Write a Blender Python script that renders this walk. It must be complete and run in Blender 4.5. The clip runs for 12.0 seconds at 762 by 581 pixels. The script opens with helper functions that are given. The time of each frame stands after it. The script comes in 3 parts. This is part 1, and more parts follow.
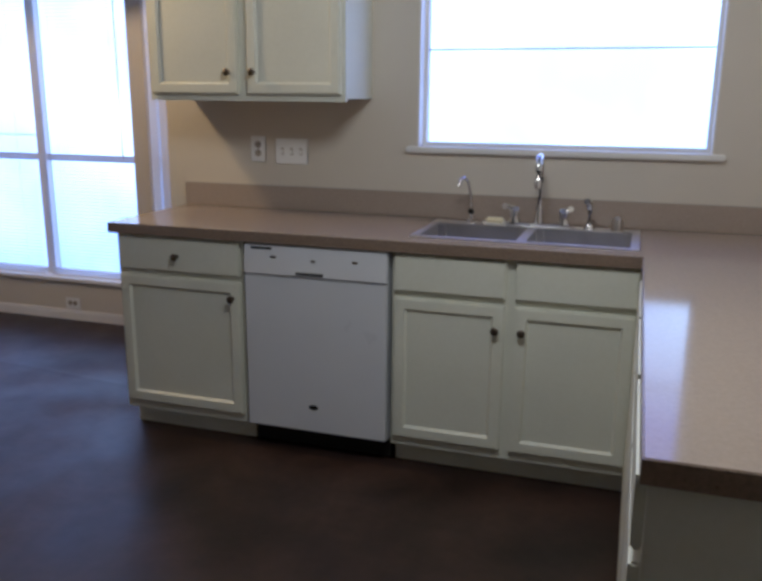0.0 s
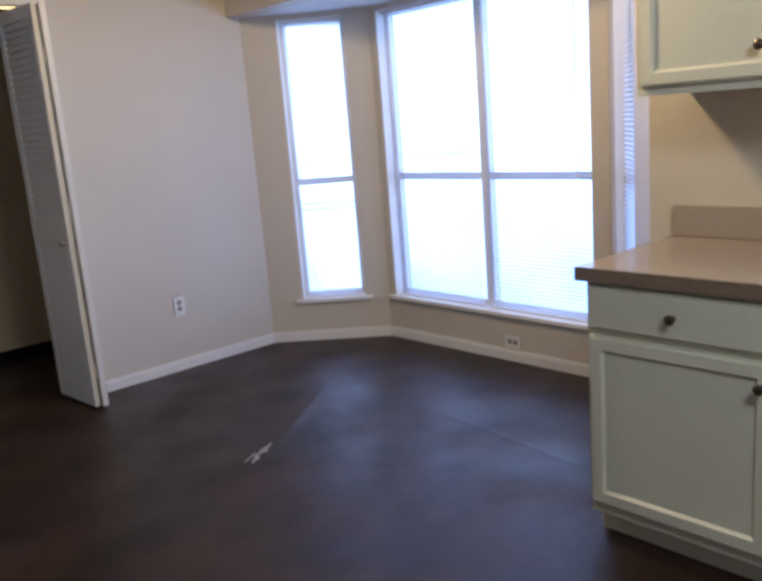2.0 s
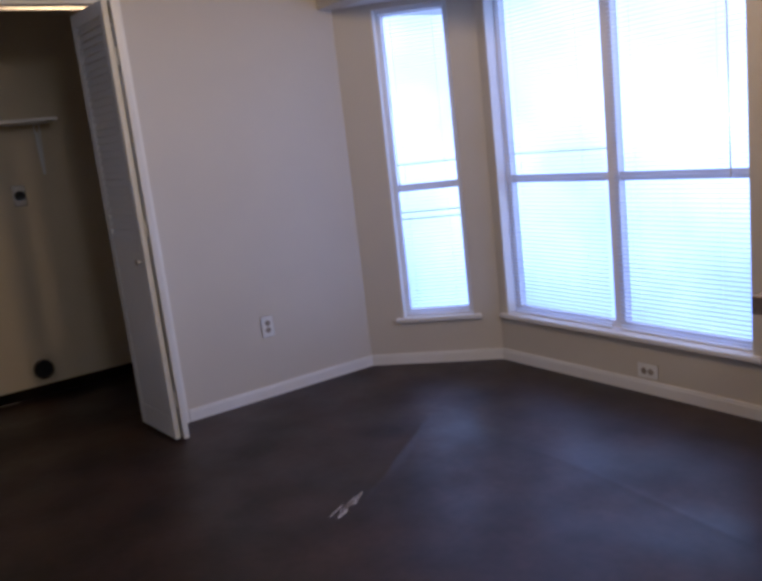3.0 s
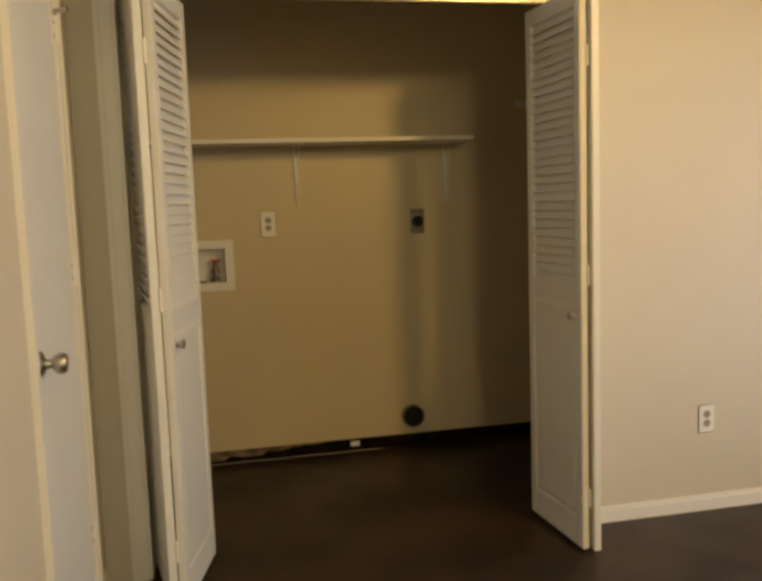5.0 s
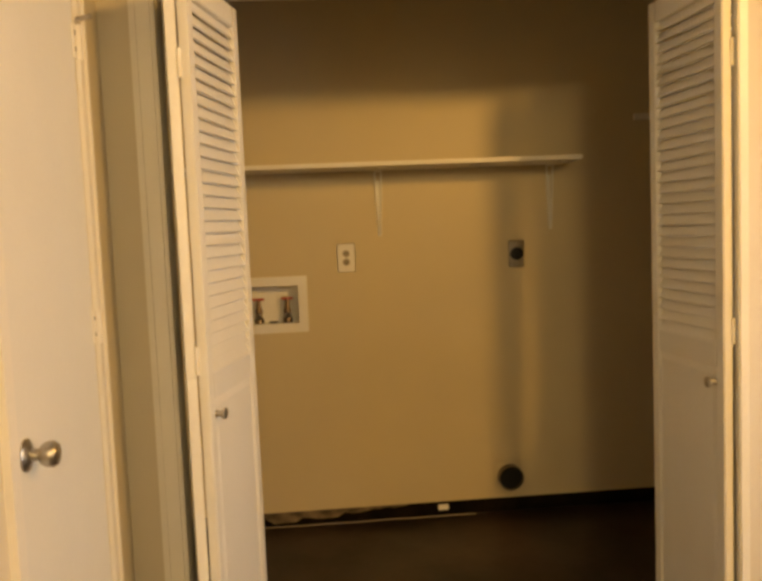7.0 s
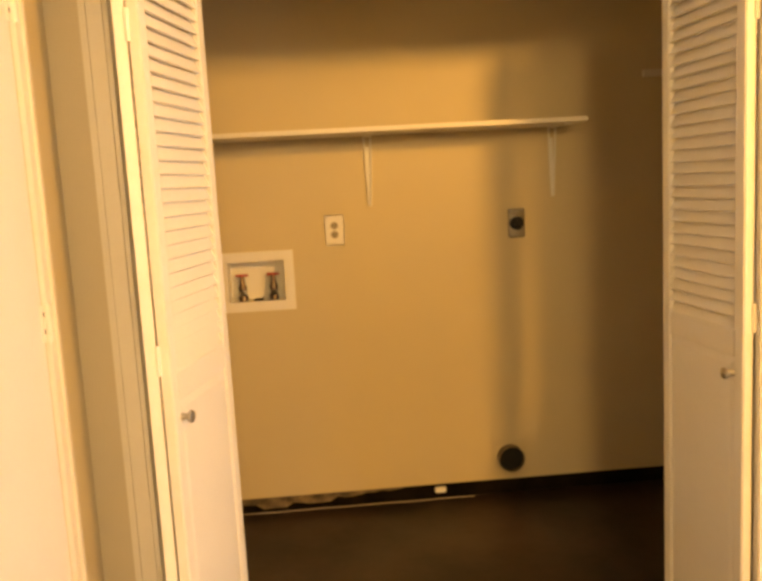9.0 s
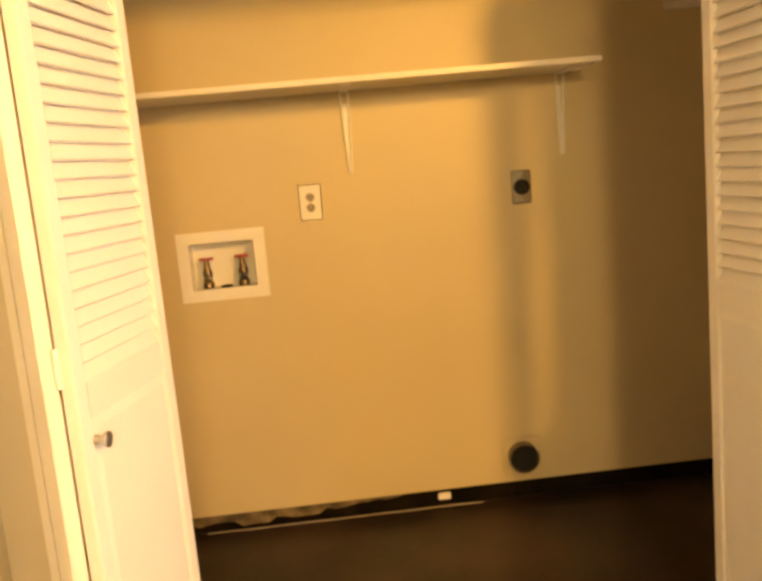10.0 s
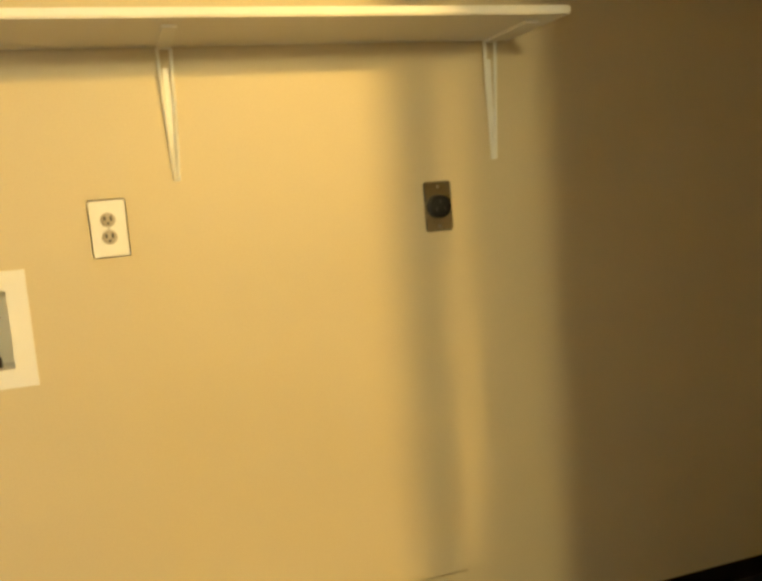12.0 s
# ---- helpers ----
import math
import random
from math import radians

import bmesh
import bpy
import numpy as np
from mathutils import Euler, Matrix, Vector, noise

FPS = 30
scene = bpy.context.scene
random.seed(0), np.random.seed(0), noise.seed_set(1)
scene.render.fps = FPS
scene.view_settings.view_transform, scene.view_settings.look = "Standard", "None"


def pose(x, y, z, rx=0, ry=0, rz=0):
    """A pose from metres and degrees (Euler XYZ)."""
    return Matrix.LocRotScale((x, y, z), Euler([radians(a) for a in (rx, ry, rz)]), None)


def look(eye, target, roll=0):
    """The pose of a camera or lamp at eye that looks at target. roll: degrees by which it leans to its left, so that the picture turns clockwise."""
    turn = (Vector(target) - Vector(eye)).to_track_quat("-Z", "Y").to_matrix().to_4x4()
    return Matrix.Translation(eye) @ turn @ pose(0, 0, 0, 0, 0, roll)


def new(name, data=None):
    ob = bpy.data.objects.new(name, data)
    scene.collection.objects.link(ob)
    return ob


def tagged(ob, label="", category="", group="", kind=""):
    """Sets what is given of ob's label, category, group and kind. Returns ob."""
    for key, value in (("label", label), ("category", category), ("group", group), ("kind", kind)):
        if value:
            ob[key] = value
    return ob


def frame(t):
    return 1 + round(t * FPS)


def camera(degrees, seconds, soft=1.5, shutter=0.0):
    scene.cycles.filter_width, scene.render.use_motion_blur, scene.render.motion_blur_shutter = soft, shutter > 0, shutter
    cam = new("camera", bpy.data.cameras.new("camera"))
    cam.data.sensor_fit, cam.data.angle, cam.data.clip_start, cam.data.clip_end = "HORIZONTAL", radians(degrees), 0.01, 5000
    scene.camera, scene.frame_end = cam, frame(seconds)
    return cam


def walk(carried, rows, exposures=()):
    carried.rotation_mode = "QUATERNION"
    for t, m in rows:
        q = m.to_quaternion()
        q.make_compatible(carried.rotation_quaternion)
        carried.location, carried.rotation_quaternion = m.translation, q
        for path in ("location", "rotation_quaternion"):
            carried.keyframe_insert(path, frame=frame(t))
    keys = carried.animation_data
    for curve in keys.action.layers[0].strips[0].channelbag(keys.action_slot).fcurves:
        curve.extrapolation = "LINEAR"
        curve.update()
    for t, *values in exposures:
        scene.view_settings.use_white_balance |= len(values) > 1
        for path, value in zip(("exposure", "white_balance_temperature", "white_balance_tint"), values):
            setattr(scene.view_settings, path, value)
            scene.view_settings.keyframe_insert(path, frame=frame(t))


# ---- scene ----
cam = camera(51.5, 12.0, soft=3.5)
PATH = [
    (0, (1.459, -2.781, 1.427), (0.865, -0.931, 0.952), 0.5),
    (0.5, (1.41, -2.615, 1.385), (0.546, -0.877, 0.904), -0.1),
    (1, (1.222, -2.436, 1.383), (0.11, -0.836, 0.929), -0.9),
    (1.5, (1.002, -2.275, 1.407), (-0.318, -0.842, 0.956), -3.1),
    (2, (0.755, -2.071, 1.408), (-0.7, -0.767, 0.982), -4.6),
    (2.5, (0.554, -1.832, 1.373), (-0.994, -0.628, 0.978), -5.6),
    (3, (0.363, -1.696, 1.369), (-1.268, -0.607, 0.981), -6.5),
    (3.5, (0.277, -1.737, 1.379), (-1.51, -0.909, 1.03), -6.6),
    (3.7, (0.15, -1.745, 1.38), (-1.686, -1.023, 1.054), -6.6),
    (5.3, (-0.794, -1.87, 1.328), (-2.752, -1.509, 1.138), -1.9),
    (5.5, (-0.883, -1.831, 1.325), (-2.851, -1.519, 1.147), -2.4),
    (6, (-1.021, -1.765, 1.344), (-3.003, -1.548, 1.186), -2.1),
    (6.5, (-1.105, -1.73, 1.364), (-3.092, -1.558, 1.22), -2.3),
    (8.5, (-1.236, -1.637, 1.474), (-3.22, -1.518, 1.252), -2.5),
    (9, (-1.363, -1.618, 1.454), (-3.34, -1.48, 1.182), -3.1),
    (9.5, (-1.523, -1.544, 1.408), (-3.497, -1.439, 1.107), -4.5),
    (10, (-1.817, -1.519, 1.367), (-3.789, -1.396, 1.058), -5.2),
    (10.5, (-2.103, -1.55, 1.301), (-4.071, -1.326, 1.026), -4.7),
    (11, (-2.402, -1.601, 1.249), (-4.351, -1.224, 1.005), -5.0),
    (11.5, (-2.655, -1.585, 1.255), (-4.581, -1.099, 1.021), -5.1),
    (12, (-2.909, -1.535, 1.298), (-4.8, -0.935, 1.044), -4.5),
]
walk(cam, [(t, look(eye, target, roll)) for t, eye, target, roll in PATH], [
    (0.0, 0.0, 4350, 6), (0.5, 0.45, 4400, 3), (1.0, 0.65, 4400, 2), (1.5, 0.6, 4400, 2), (2.5, 0.25, 4400, 5), (3.7, -0.4, 4500, 18),
    (5.3, 1.1, 7500, -14), (6.7, 1.25, 9200, -4), (8.3, 1.9, 14000, 5), (9.5, 2.2, 14000, 7), (10.5, 2.55, 12500, 1), (11.0, 2.55, 12500, 3), (11.5, 2.95, 9500, -18), (12.0, 2.72, 7500, -21)])

LAMP_W, KITCHEN_W, GLOW = 58.0, 72.0, 2.7

# ---------------------------------------------------------------- light
world = bpy.data.worlds.new("sky")
scene.world = world
world.use_nodes = True
wn = world.node_tree
sky = wn.nodes.new("ShaderNodeTexSky")
sky.sky_type, sky.sun_disc, sky.sun_elevation, sky.sun_rotation = "NISHITA", False, radians(50), radians(180)
wn.links.new(sky.outputs[0], wn.nodes["Background"].inputs[0])
wn.nodes["Background"].inputs[1].default_value = 0.15

sun = new("sun", bpy.data.lights.new("sun", "SUN"))
sun.data.energy, sun.data.angle, sun.data.color = 4.5, radians(0.5), (1, 0.95, 0.88)
sun.matrix_world = look((0, -6, 8), (0, 0, 0.8))

# two shaded ceiling lamps that shine downwards: a warm one over the breakfast corner, a paler one over the kitchen
for name, at, watts, tint, size in (("breakfast_lamp_light", (-1.3, -0.12, 2.33), LAMP_W, (1.0, 0.56, 0.20), 0.10), ("kitchen_lamp_light", (1.15, -1.2, 2.33), KITCHEN_W, (1.0, 0.76, 0.50), 0.26)):
    lamp = new(name, bpy.data.lights.new(name, "SPOT"))
    lamp.data.energy, lamp.data.color, lamp.data.shadow_soft_size = watts, tint, size
    lamp.data.spot_size, lamp.data.spot_blend = radians(177), 0.04
    lamp.location = at


# ---------------------------------------------------------------- materials
def material(name, color, rough=0.5, metal=0.0, vary=0.12, scale=6.0, grain=120.0, bump=0.1, coat=0.0, second=None, mix=0.5, detail=4.0, spec=0.5):
    """A surface with large soft patches, fine grain and a little relief."""
    m = bpy.data.materials.new(name)
    m.use_nodes = True
    nt = m.node_tree
    b = nt.nodes["Principled BSDF"]
    b.inputs["Metallic"].default_value = metal
    b.inputs["Specular IOR Level"].default_value = spec
    b.inputs["Coat Weight"].default_value = coat
    tc = nt.nodes.new("ShaderNodeTexCoord")
    n1 = nt.nodes.new("ShaderNodeTexNoise")
    n1.inputs["Scale"].default_value, n1.inputs["Detail"].default_value = scale, detail
    n2 = nt.nodes.new("ShaderNodeTexNoise")
    n2.inputs["Scale"].default_value, n2.inputs["Detail"].default_value = grain, 3
    ramp = nt.nodes.new("ShaderNodeValToRGB")
    ramp.color_ramp.elements[0].position, ramp.color_ramp.elements[1].position = 0.5 - mix / 2, 0.5 + mix / 2
    dark = second or tuple(c * (1 - vary) for c in color)
    ramp.color_ramp.elements[0].color, ramp.color_ramp.elements[1].color = (*dark, 1), (*color, 1)
    fine = nt.nodes.new("ShaderNodeMix")
    fine.data_type, fine.blend_type = "RGBA", "OVERLAY"
    fine.inputs[0].default_value = min(0.4, vary * 1.5)
    rr = nt.nodes.new("ShaderNodeMapRange")
    rr.inputs[3].default_value, rr.inputs[4].default_value = max(0.02, rough - 0.08), min(1, rough + 0.08)
    bp = nt.nodes.new("ShaderNodeBump")
    bp.inputs["Strength"].default_value, bp.inputs["Distance"].default_value = bump, 0.004
    for n in (n1, n2):
        nt.links.new(tc.outputs["Object"], n.inputs["Vector"])
    nt.links.new(n1.outputs[0], ramp.inputs[0])
    nt.links.new(ramp.outputs[0], fine.inputs[6])
    nt.links.new(n2.outputs[0], fine.inputs[7])
    nt.links.new(fine.outputs[2], b.inputs["Base Color"])
    nt.links.new(n1.outputs[0], rr.inputs[0])
    nt.links.new(rr.outputs[0], b.inputs["Roughness"])
    nt.links.new(n2.outputs[0], bp.inputs["Height"])
    nt.links.new(bp.outputs[0], b.inputs["Normal"])
    return m


WALL = material("wall_paint", (0.62, 0.57, 0.47), 0.6, vary=0.05, scale=2.5, grain=220, bump=0.25)
CLOSET = material("closet_paint", (0.62, 0.53, 0.355), 0.42, vary=0.07, scale=2.0, grain=260, bump=0.15)
CEIL = material("ceiling_paint", (0.72, 0.71, 0.68), 0.8, vary=0.05, scale=3, grain=160, bump=0.5)
TRIM = material("trim_white", (0.80, 0.78, 0.73), 0.38, vary=0.05, scale=5, grain=90, bump=0.08)
CABINET = material("cabinet_cream", (0.71, 0.71, 0.60), 0.38, vary=0.06, scale=4, grain=70, bump=0.08)
DOORW = material("door_white", (0.76, 0.755, 0.72), 0.40, vary=0.05, scale=5, grain=80, bump=0.08)
APPLIANCE = material("appliance_white", (0.68, 0.69, 0.72), 0.30, vary=0.03, scale=3, grain=300, bump=0.03)
PLASTIC = material("white_plastic", (0.82, 0.81, 0.77), 0.35, vary=0.03, scale=20, grain=300, bump=0.02)
SOCKET = material("almond_socket", (0.40, 0.35, 0.28), 0.4, vary=0.1, scale=60)
SLOT = material("slot_dark", (0.03, 0.028, 0.025), 0.5, vary=0.2)
# black parts, and the painted shade of hollows and the kick plate
BLACK = material("black_plastic_and_shade", (0.012, 0.012, 0.012), 0.6, vary=0.2, spec=0.25)
CHROME = material("chrome", (0.80, 0.80, 0.80), 0.14, metal=1.0, vary=0.04, scale=30, bump=0.02)
PLATE = material("steel_plate", (0.62, 0.60, 0.56), 0.16, metal=1.0, vary=0.06, scale=30, bump=0.03)
# brown laminate, darkened for the shade on upright counter edges
EDGE = material("laminate_edge_shade", (0.24, 0.18, 0.13), 0.3, vary=0.25, scale=90)
NICKEL = material("brushed_nickel", (0.55, 0.52, 0.47), 0.30, metal=1.0, vary=0.12, scale=40, bump=0.05)
DARKMETAL = material("dark_bronze", (0.16, 0.13, 0.10), 0.38, metal=0.9, vary=0.2, scale=40)
STEEL = material("stainless_steel", (0.60, 0.59, 0.59), 0.32, metal=1.0, vary=0.10, scale=14, grain=240, bump=0.06)
# lighter copy of the sink steel, window reflection painted in
RIM = material("steel_rim_lit", (0.86, 0.85, 0.84), 0.36, metal=1.0, vary=0.06, scale=14, grain=240, bump=0.04)
BRASS = material("valve_brass", (0.17, 0.13, 0.095), 0.35, metal=1.0, vary=0.25, scale=60)
RED = material("valve_red", (0.42, 0.025, 0.02), 0.45, vary=0.2, scale=50)
GALV = material("galvanised_flange", (0.24, 0.19, 0.13), 0.45, metal=0.7, vary=0.3, scale=30)
SOAP = material("soap_bar", (0.80, 0.74, 0.52), 0.45, vary=0.08, scale=30)
BLIND = material("blind_white", (0.82, 0.83, 0.86), 0.45, vary=0.03, scale=20)
LAMINATE = material("counter_laminate", (0.38, 0.315, 0.255), 0.09, vary=0.07, scale=90, grain=240, bump=0.0, second=(0.34, 0.28, 0.225), mix=0.5, spec=0.5)
FOOT_DARK = material("bare_drywall_near_black", (0.014, 0.009, 0.006), 0.95, vary=0.6, scale=9, grain=60, bump=0.6, second=(0.004, 0.003, 0.0025), mix=0.3, spec=0.1)
GYPSUM = material("torn_gypsum", (0.24, 0.18, 0.11), 0.9, vary=0.5, scale=16, grain=90, bump=0.8, second=(0.03, 0.022, 0.014), mix=0.4)
SCUFF = material("worn_vinyl", (0.62, 0.59, 0.58), 0.3, vary=0.3, scale=60, second=(0.25, 0.22, 0.21), mix=0.3)
GROUND = material("patio_ground", (0.72, 0.72, 0.72), 0.9, vary=0.2, scale=2)


def floor_material():
    """Dark brown vinyl with cloudy worn patches and a faint wood grain."""
    m = material("floor_vinyl_brown", (0.042, 0.024, 0.018), 0.42, vary=0.3, scale=2.6, grain=24, bump=0.03, second=(0.016, 0.010, 0.008), mix=0.30, detail=5, spec=0.4)
    nt = m.node_tree
    b = nt.nodes["Principled BSDF"]
    w = nt.nodes.new("ShaderNodeTexNoise")
    w.inputs["Scale"].default_value, w.inputs["Detail"].default_value = 2.4, 4
    mp = nt.nodes.new("ShaderNodeMapRange")
    mp.inputs[1].default_value, mp.inputs[2].default_value, mp.inputs[3].default_value, mp.inputs[4].default_value = 0.3, 0.72, 0.34, 0.56
    tc = nt.nodes["Texture Coordinate"]
    nt.links.new(tc.outputs["Object"], w.inputs["Vector"])
    nt.links.new(w.outputs[0], mp.inputs[0])
    nt.links.new(mp.outputs[0], b.inputs["Roughness"])
    wave = nt.nodes.new("ShaderNodeBump")
    wave.inputs["Strength"].default_value, wave.inputs["Distance"].default_value = 0.2, 0.02
    nt.links.new(w.outputs[0], wave.inputs["Height"])
    nt.links.new(nt.nodes["Bump"].outputs[0], wave.inputs["Normal"])
    nt.links.new(wave.outputs[0], b.inputs["Normal"])
    return m


FLOOR = floor_material()


def blind_material():
    """Thin white vinyl that lets daylight glow through."""
    m = bpy.data.materials.new("blind_vinyl")
    m.use_nodes = True
    nt = m.node_tree
    b = nt.nodes["Principled BSDF"]
    b.inputs["Base Color"].default_value, b.inputs["Roughness"].default_value = (0.85, 0.87, 0.92, 1), 0.4
    t = nt.nodes.new("ShaderNodeBsdfTranslucent")
    t.inputs[0].default_value = (0.90, 0.92, 0.97, 1)
    mx = nt.nodes.new("ShaderNodeMixShader")
    mx.inputs[0].default_value = 0.8
    nt.links.new(b.outputs[0], mx.inputs[1])
    nt.links.new(t.outputs[0], mx.inputs[2])
    nt.links.new(mx.outputs[0], nt.nodes["Material Output"].inputs[0])
    return m


SLAT = blind_material()


def glass_material():
    m = bpy.data.materials.new("window_glass")
    m.use_nodes = True
    nt = m.node_tree
    nt.nodes.remove(nt.nodes["Principled BSDF"])
    glossy, clear = (nt.nodes.new("ShaderNodeBsdf" + k) for k in ("Glossy", "Transparent"))
    glossy.inputs["Roughness"].default_value = 0.02
    clear.inputs[0].default_value = (0.94, 0.96, 1, 1)
    mix = nt.nodes.new("ShaderNodeMixShader")
    mix.inputs[0].default_value = 0.06
    nt.links.new(clear.outputs[0], mix.inputs[1])
    nt.links.new(glossy.outputs[0], mix.inputs[2])
    nt.links.new(mix.outputs[0], nt.nodes["Material Output"].inputs[0])
    return m


GLASS = glass_material()


def glow_material():
    """Over-bright hazy daylight beyond the windows, with soft pale patches."""
    m = bpy.data.materials.new("daylight_distance")
    m.use_nodes = True
    nt = m.node_tree
    nt.nodes.remove(nt.nodes["Principled BSDF"])
    tc = nt.nodes.new("ShaderNodeTexCoord")
    n = nt.nodes.new("ShaderNodeTexNoise")
    n.inputs["Scale"].default_value, n.inputs["Detail"].default_value = 0.9, 3
    r = nt.nodes.new("ShaderNodeValToRGB")
    r.color_ramp.elements[0].position, r.color_ramp.elements[1].position = 0.40, 0.62
    r.color_ramp.elements[0].color, r.color_ramp.elements[1].color = (0.70, 0.67, 0.84, 1), (1.0, 0.95, 0.96, 1)
    e = nt.nodes.new("ShaderNodeEmission")
    e.inputs[1].default_value = GLOW
    nt.links.new(tc.outputs["Object"], n.inputs["Vector"])
    xyz = nt.nodes.new("ShaderNodeSeparateXYZ")
    tall = nt.nodes.new("ShaderNodeValToRGB")
    stops = tall.color_ramp.elements
    stops[0].position, stops[0].color = 0.0, (0.62, 0.70, 0.95, 1)
    stops[1].position, stops[1].color = 1.0, (0.34, 0.32, 0.60, 1)
    for at, tone in ((0.30, (0.95, 0.97, 1, 1)), (0.52, (1, 1, 1, 1)), (0.68, (0.42, 0.38, 0.70, 1))):
        stops.new(at).color = tone
    scaled = nt.nodes.new("ShaderNodeMath")
    scaled.operation = "MULTIPLY"
    scaled.inputs[1].default_value = 0.25
    both = nt.nodes.new("ShaderNodeMix")
    both.data_type, both.blend_type = "RGBA", "MULTIPLY"
    both.inputs[0].default_value = 1.0
    nt.links.new(tc.outputs["Object"], xyz.inputs[0])
    nt.links.new(xyz.outputs["Z"], scaled.inputs[0])
    nt.links.new(scaled.outputs[0], tall.inputs[0])
    nt.links.new(n.outputs[0], r.inputs[0])
    nt.links.new(r.outputs[0], both.inputs[6])
    nt.links.new(tall.outputs[0], both.inputs[7])
    nt.links.new(both.outputs[2], e.inputs[0])
    nt.links.new(e.outputs[0], nt.nodes["Material Output"].inputs[0])
    return m


OUTSIDE = glow_material()


# ---------------------------------------------------------------- mesh helpers
def box(bm, a, b):
    """Adds a box from corner a to corner b. Returns its vertices."""
    lo, hi = [min(p, q) for p, q in zip(a, b)], [max(p, q) for p, q in zip(a, b)]
    m = Matrix.Translation([(p + q) / 2 for p, q in zip(lo, hi)]) @ Matrix.Diagonal([q - p for p, q in zip(lo, hi)] + [1])
    return bmesh.ops.create_cube(bm, size=1, matrix=m)["verts"]


def tube(bm, points, radius, sides=10, caps=True):
    """Sweeps a round section along points; radius may be a list."""
    pts = [Vector(p) for p in points]
    rad = radius if isinstance(radius, (list, tuple)) else [radius] * len(pts)
    rings = []
    for i, p in enumerate(pts):
        d = (pts[min(i + 1, len(pts) - 1)] - pts[max(i - 1, 0)]).normalized()
        q = d.to_track_quat("Z", "Y")
        rings.append([bm.verts.new(p + q @ Vector((math.cos(a) * rad[i], math.sin(a) * rad[i], 0))) for a in (2 * math.pi * k / sides for k in range(sides))])
    for r0, r1 in zip(rings, rings[1:]):
        for k in range(sides):
            bm.faces.new((r0[k], r0[(k + 1) % sides], r1[(k + 1) % sides], r1[k]))
    if caps:
        bm.faces.new(list(reversed(rings[0])))
        bm.faces.new(rings[-1])


def slab(bm, us, vs, solid, to3, depth):
    """A plate of grid cells in one piece: us and vs are the cuts, solid(u, v) says which cells are filled, to3 places a point, depth thickens it."""
    pts = {}

    def vert(i, k):
        if (i, k) not in pts:
            pts[i, k] = bm.verts.new(to3(us[i], vs[k]))
        return pts[i, k]

    faces = [bm.faces.new((vert(i, k), vert(i + 1, k), vert(i + 1, k + 1), vert(i, k + 1)))
             for i in range(len(us) - 1) for k in range(len(vs) - 1) if solid((us[i] + us[i + 1]) / 2, (vs[k] + vs[k + 1]) / 2)]
    copy = bmesh.ops.extrude_face_region(bm, geom=faces, use_keep_orig=True)
    for g in copy["geom"]:
        if isinstance(g, bmesh.types.BMVert):
            g.co += Vector(depth)


def bevel(bm, w, seg=2):
    if w:
        bmesh.ops.bevel(bm, geom=[e for e in bm.edges if e.is_manifold and e.calc_face_angle(0) > 0.5], offset=w, segments=seg, affect="EDGES", clamp_overlap=True)


def mesh_of(name, bm, mat, smooth=False):
    bmesh.ops.recalc_face_normals(bm, faces=bm.faces)
    me = bpy.data.meshes.new(name)
    if smooth:
        for f in bm.faces:
            f.smooth = True
        for e in bm.edges:
            e.smooth = e.calc_face_angle(0) < 0.7
    bm.to_mesh(me)
    bm.free()
    me.materials.append(mat)
    return me


def part(name, bm, mat, parent=None, label="", smooth=False):
    ob = new(name, mesh_of(name, bm, mat, smooth))
    ob.parent = parent
    return tagged(ob, label)


def block(name, a, b, mat, parent=None, label="", w=0.003):
    bm = bmesh.new()
    box(bm, a, b)
    bevel(bm, w)
    return part(name, bm, mat, parent, label, smooth=w > 0)


def rod(name, points, radius, mat, parent=None, label="", sides=12):
    bm = bmesh.new()
    tube(bm, points, radius, sides)
    return part(name, bm, mat, parent, label, smooth=True)


def thing(name, m, label, category, group="", kind=""):
    ob = new(name)
    ob.empty_display_size = 0.05
    ob.matrix_world = m
    return tagged(ob, label, category, group, kind)


def structure(ob, label, category="wall"):
    return tagged(ob, label, category, kind="structure")


# ---------------------------------------------------------------- plan
XW, XB, YS, YB, CEILING, BAYTOP = -3.54, -4.80, 0.60, 1.34, 2.44, 2.07
YFAR = -8.0                     # unseen far wall behind the walk, set back to cut bounced light
YD = -2.30                      # wall with the narrow white door
OPEN0, OPEN1, OPENTOP = -2.15, -0.45, 2.12


def wall(name, p0, p1, thick, top, openings, mat, label, bottom=0.0):
    """A wall whose inner face runs from p0 to p1, the room on its right hand; openings as (along0, along1, low, high)."""
    d = Vector(p1) - Vector(p0)
    n = d.length
    m = Matrix.Translation((p0[0], p0[1], 0)) @ Matrix.Rotation(math.atan2(d.y, d.x), 4, "Z")
    bm = bmesh.new()
    us = sorted({0.0, n, *(o[0] for o in openings), *(o[1] for o in openings)})
    vs = sorted({bottom, top, *(max(bottom, o[2]) for o in openings), *(o[3] for o in openings)})
    slab(bm, us, vs, lambda u, v: not any(o[0] < u < o[1] and o[2] < v < o[3] for o in openings), lambda u, v: (u, 0, v), (0, thick, 0))
    ob = part(name, bm, mat)
    ob.matrix_world = m
    return structure(ob, label), m


bm = bmesh.new()
box(bm, (-5.05, YFAR - 0.15, -0.12), (2.45, 1.75, 0.0))
structure(part("floor", bm, FLOOR), "dark brown worn vinyl floor with cloudy scuffs", "floor")

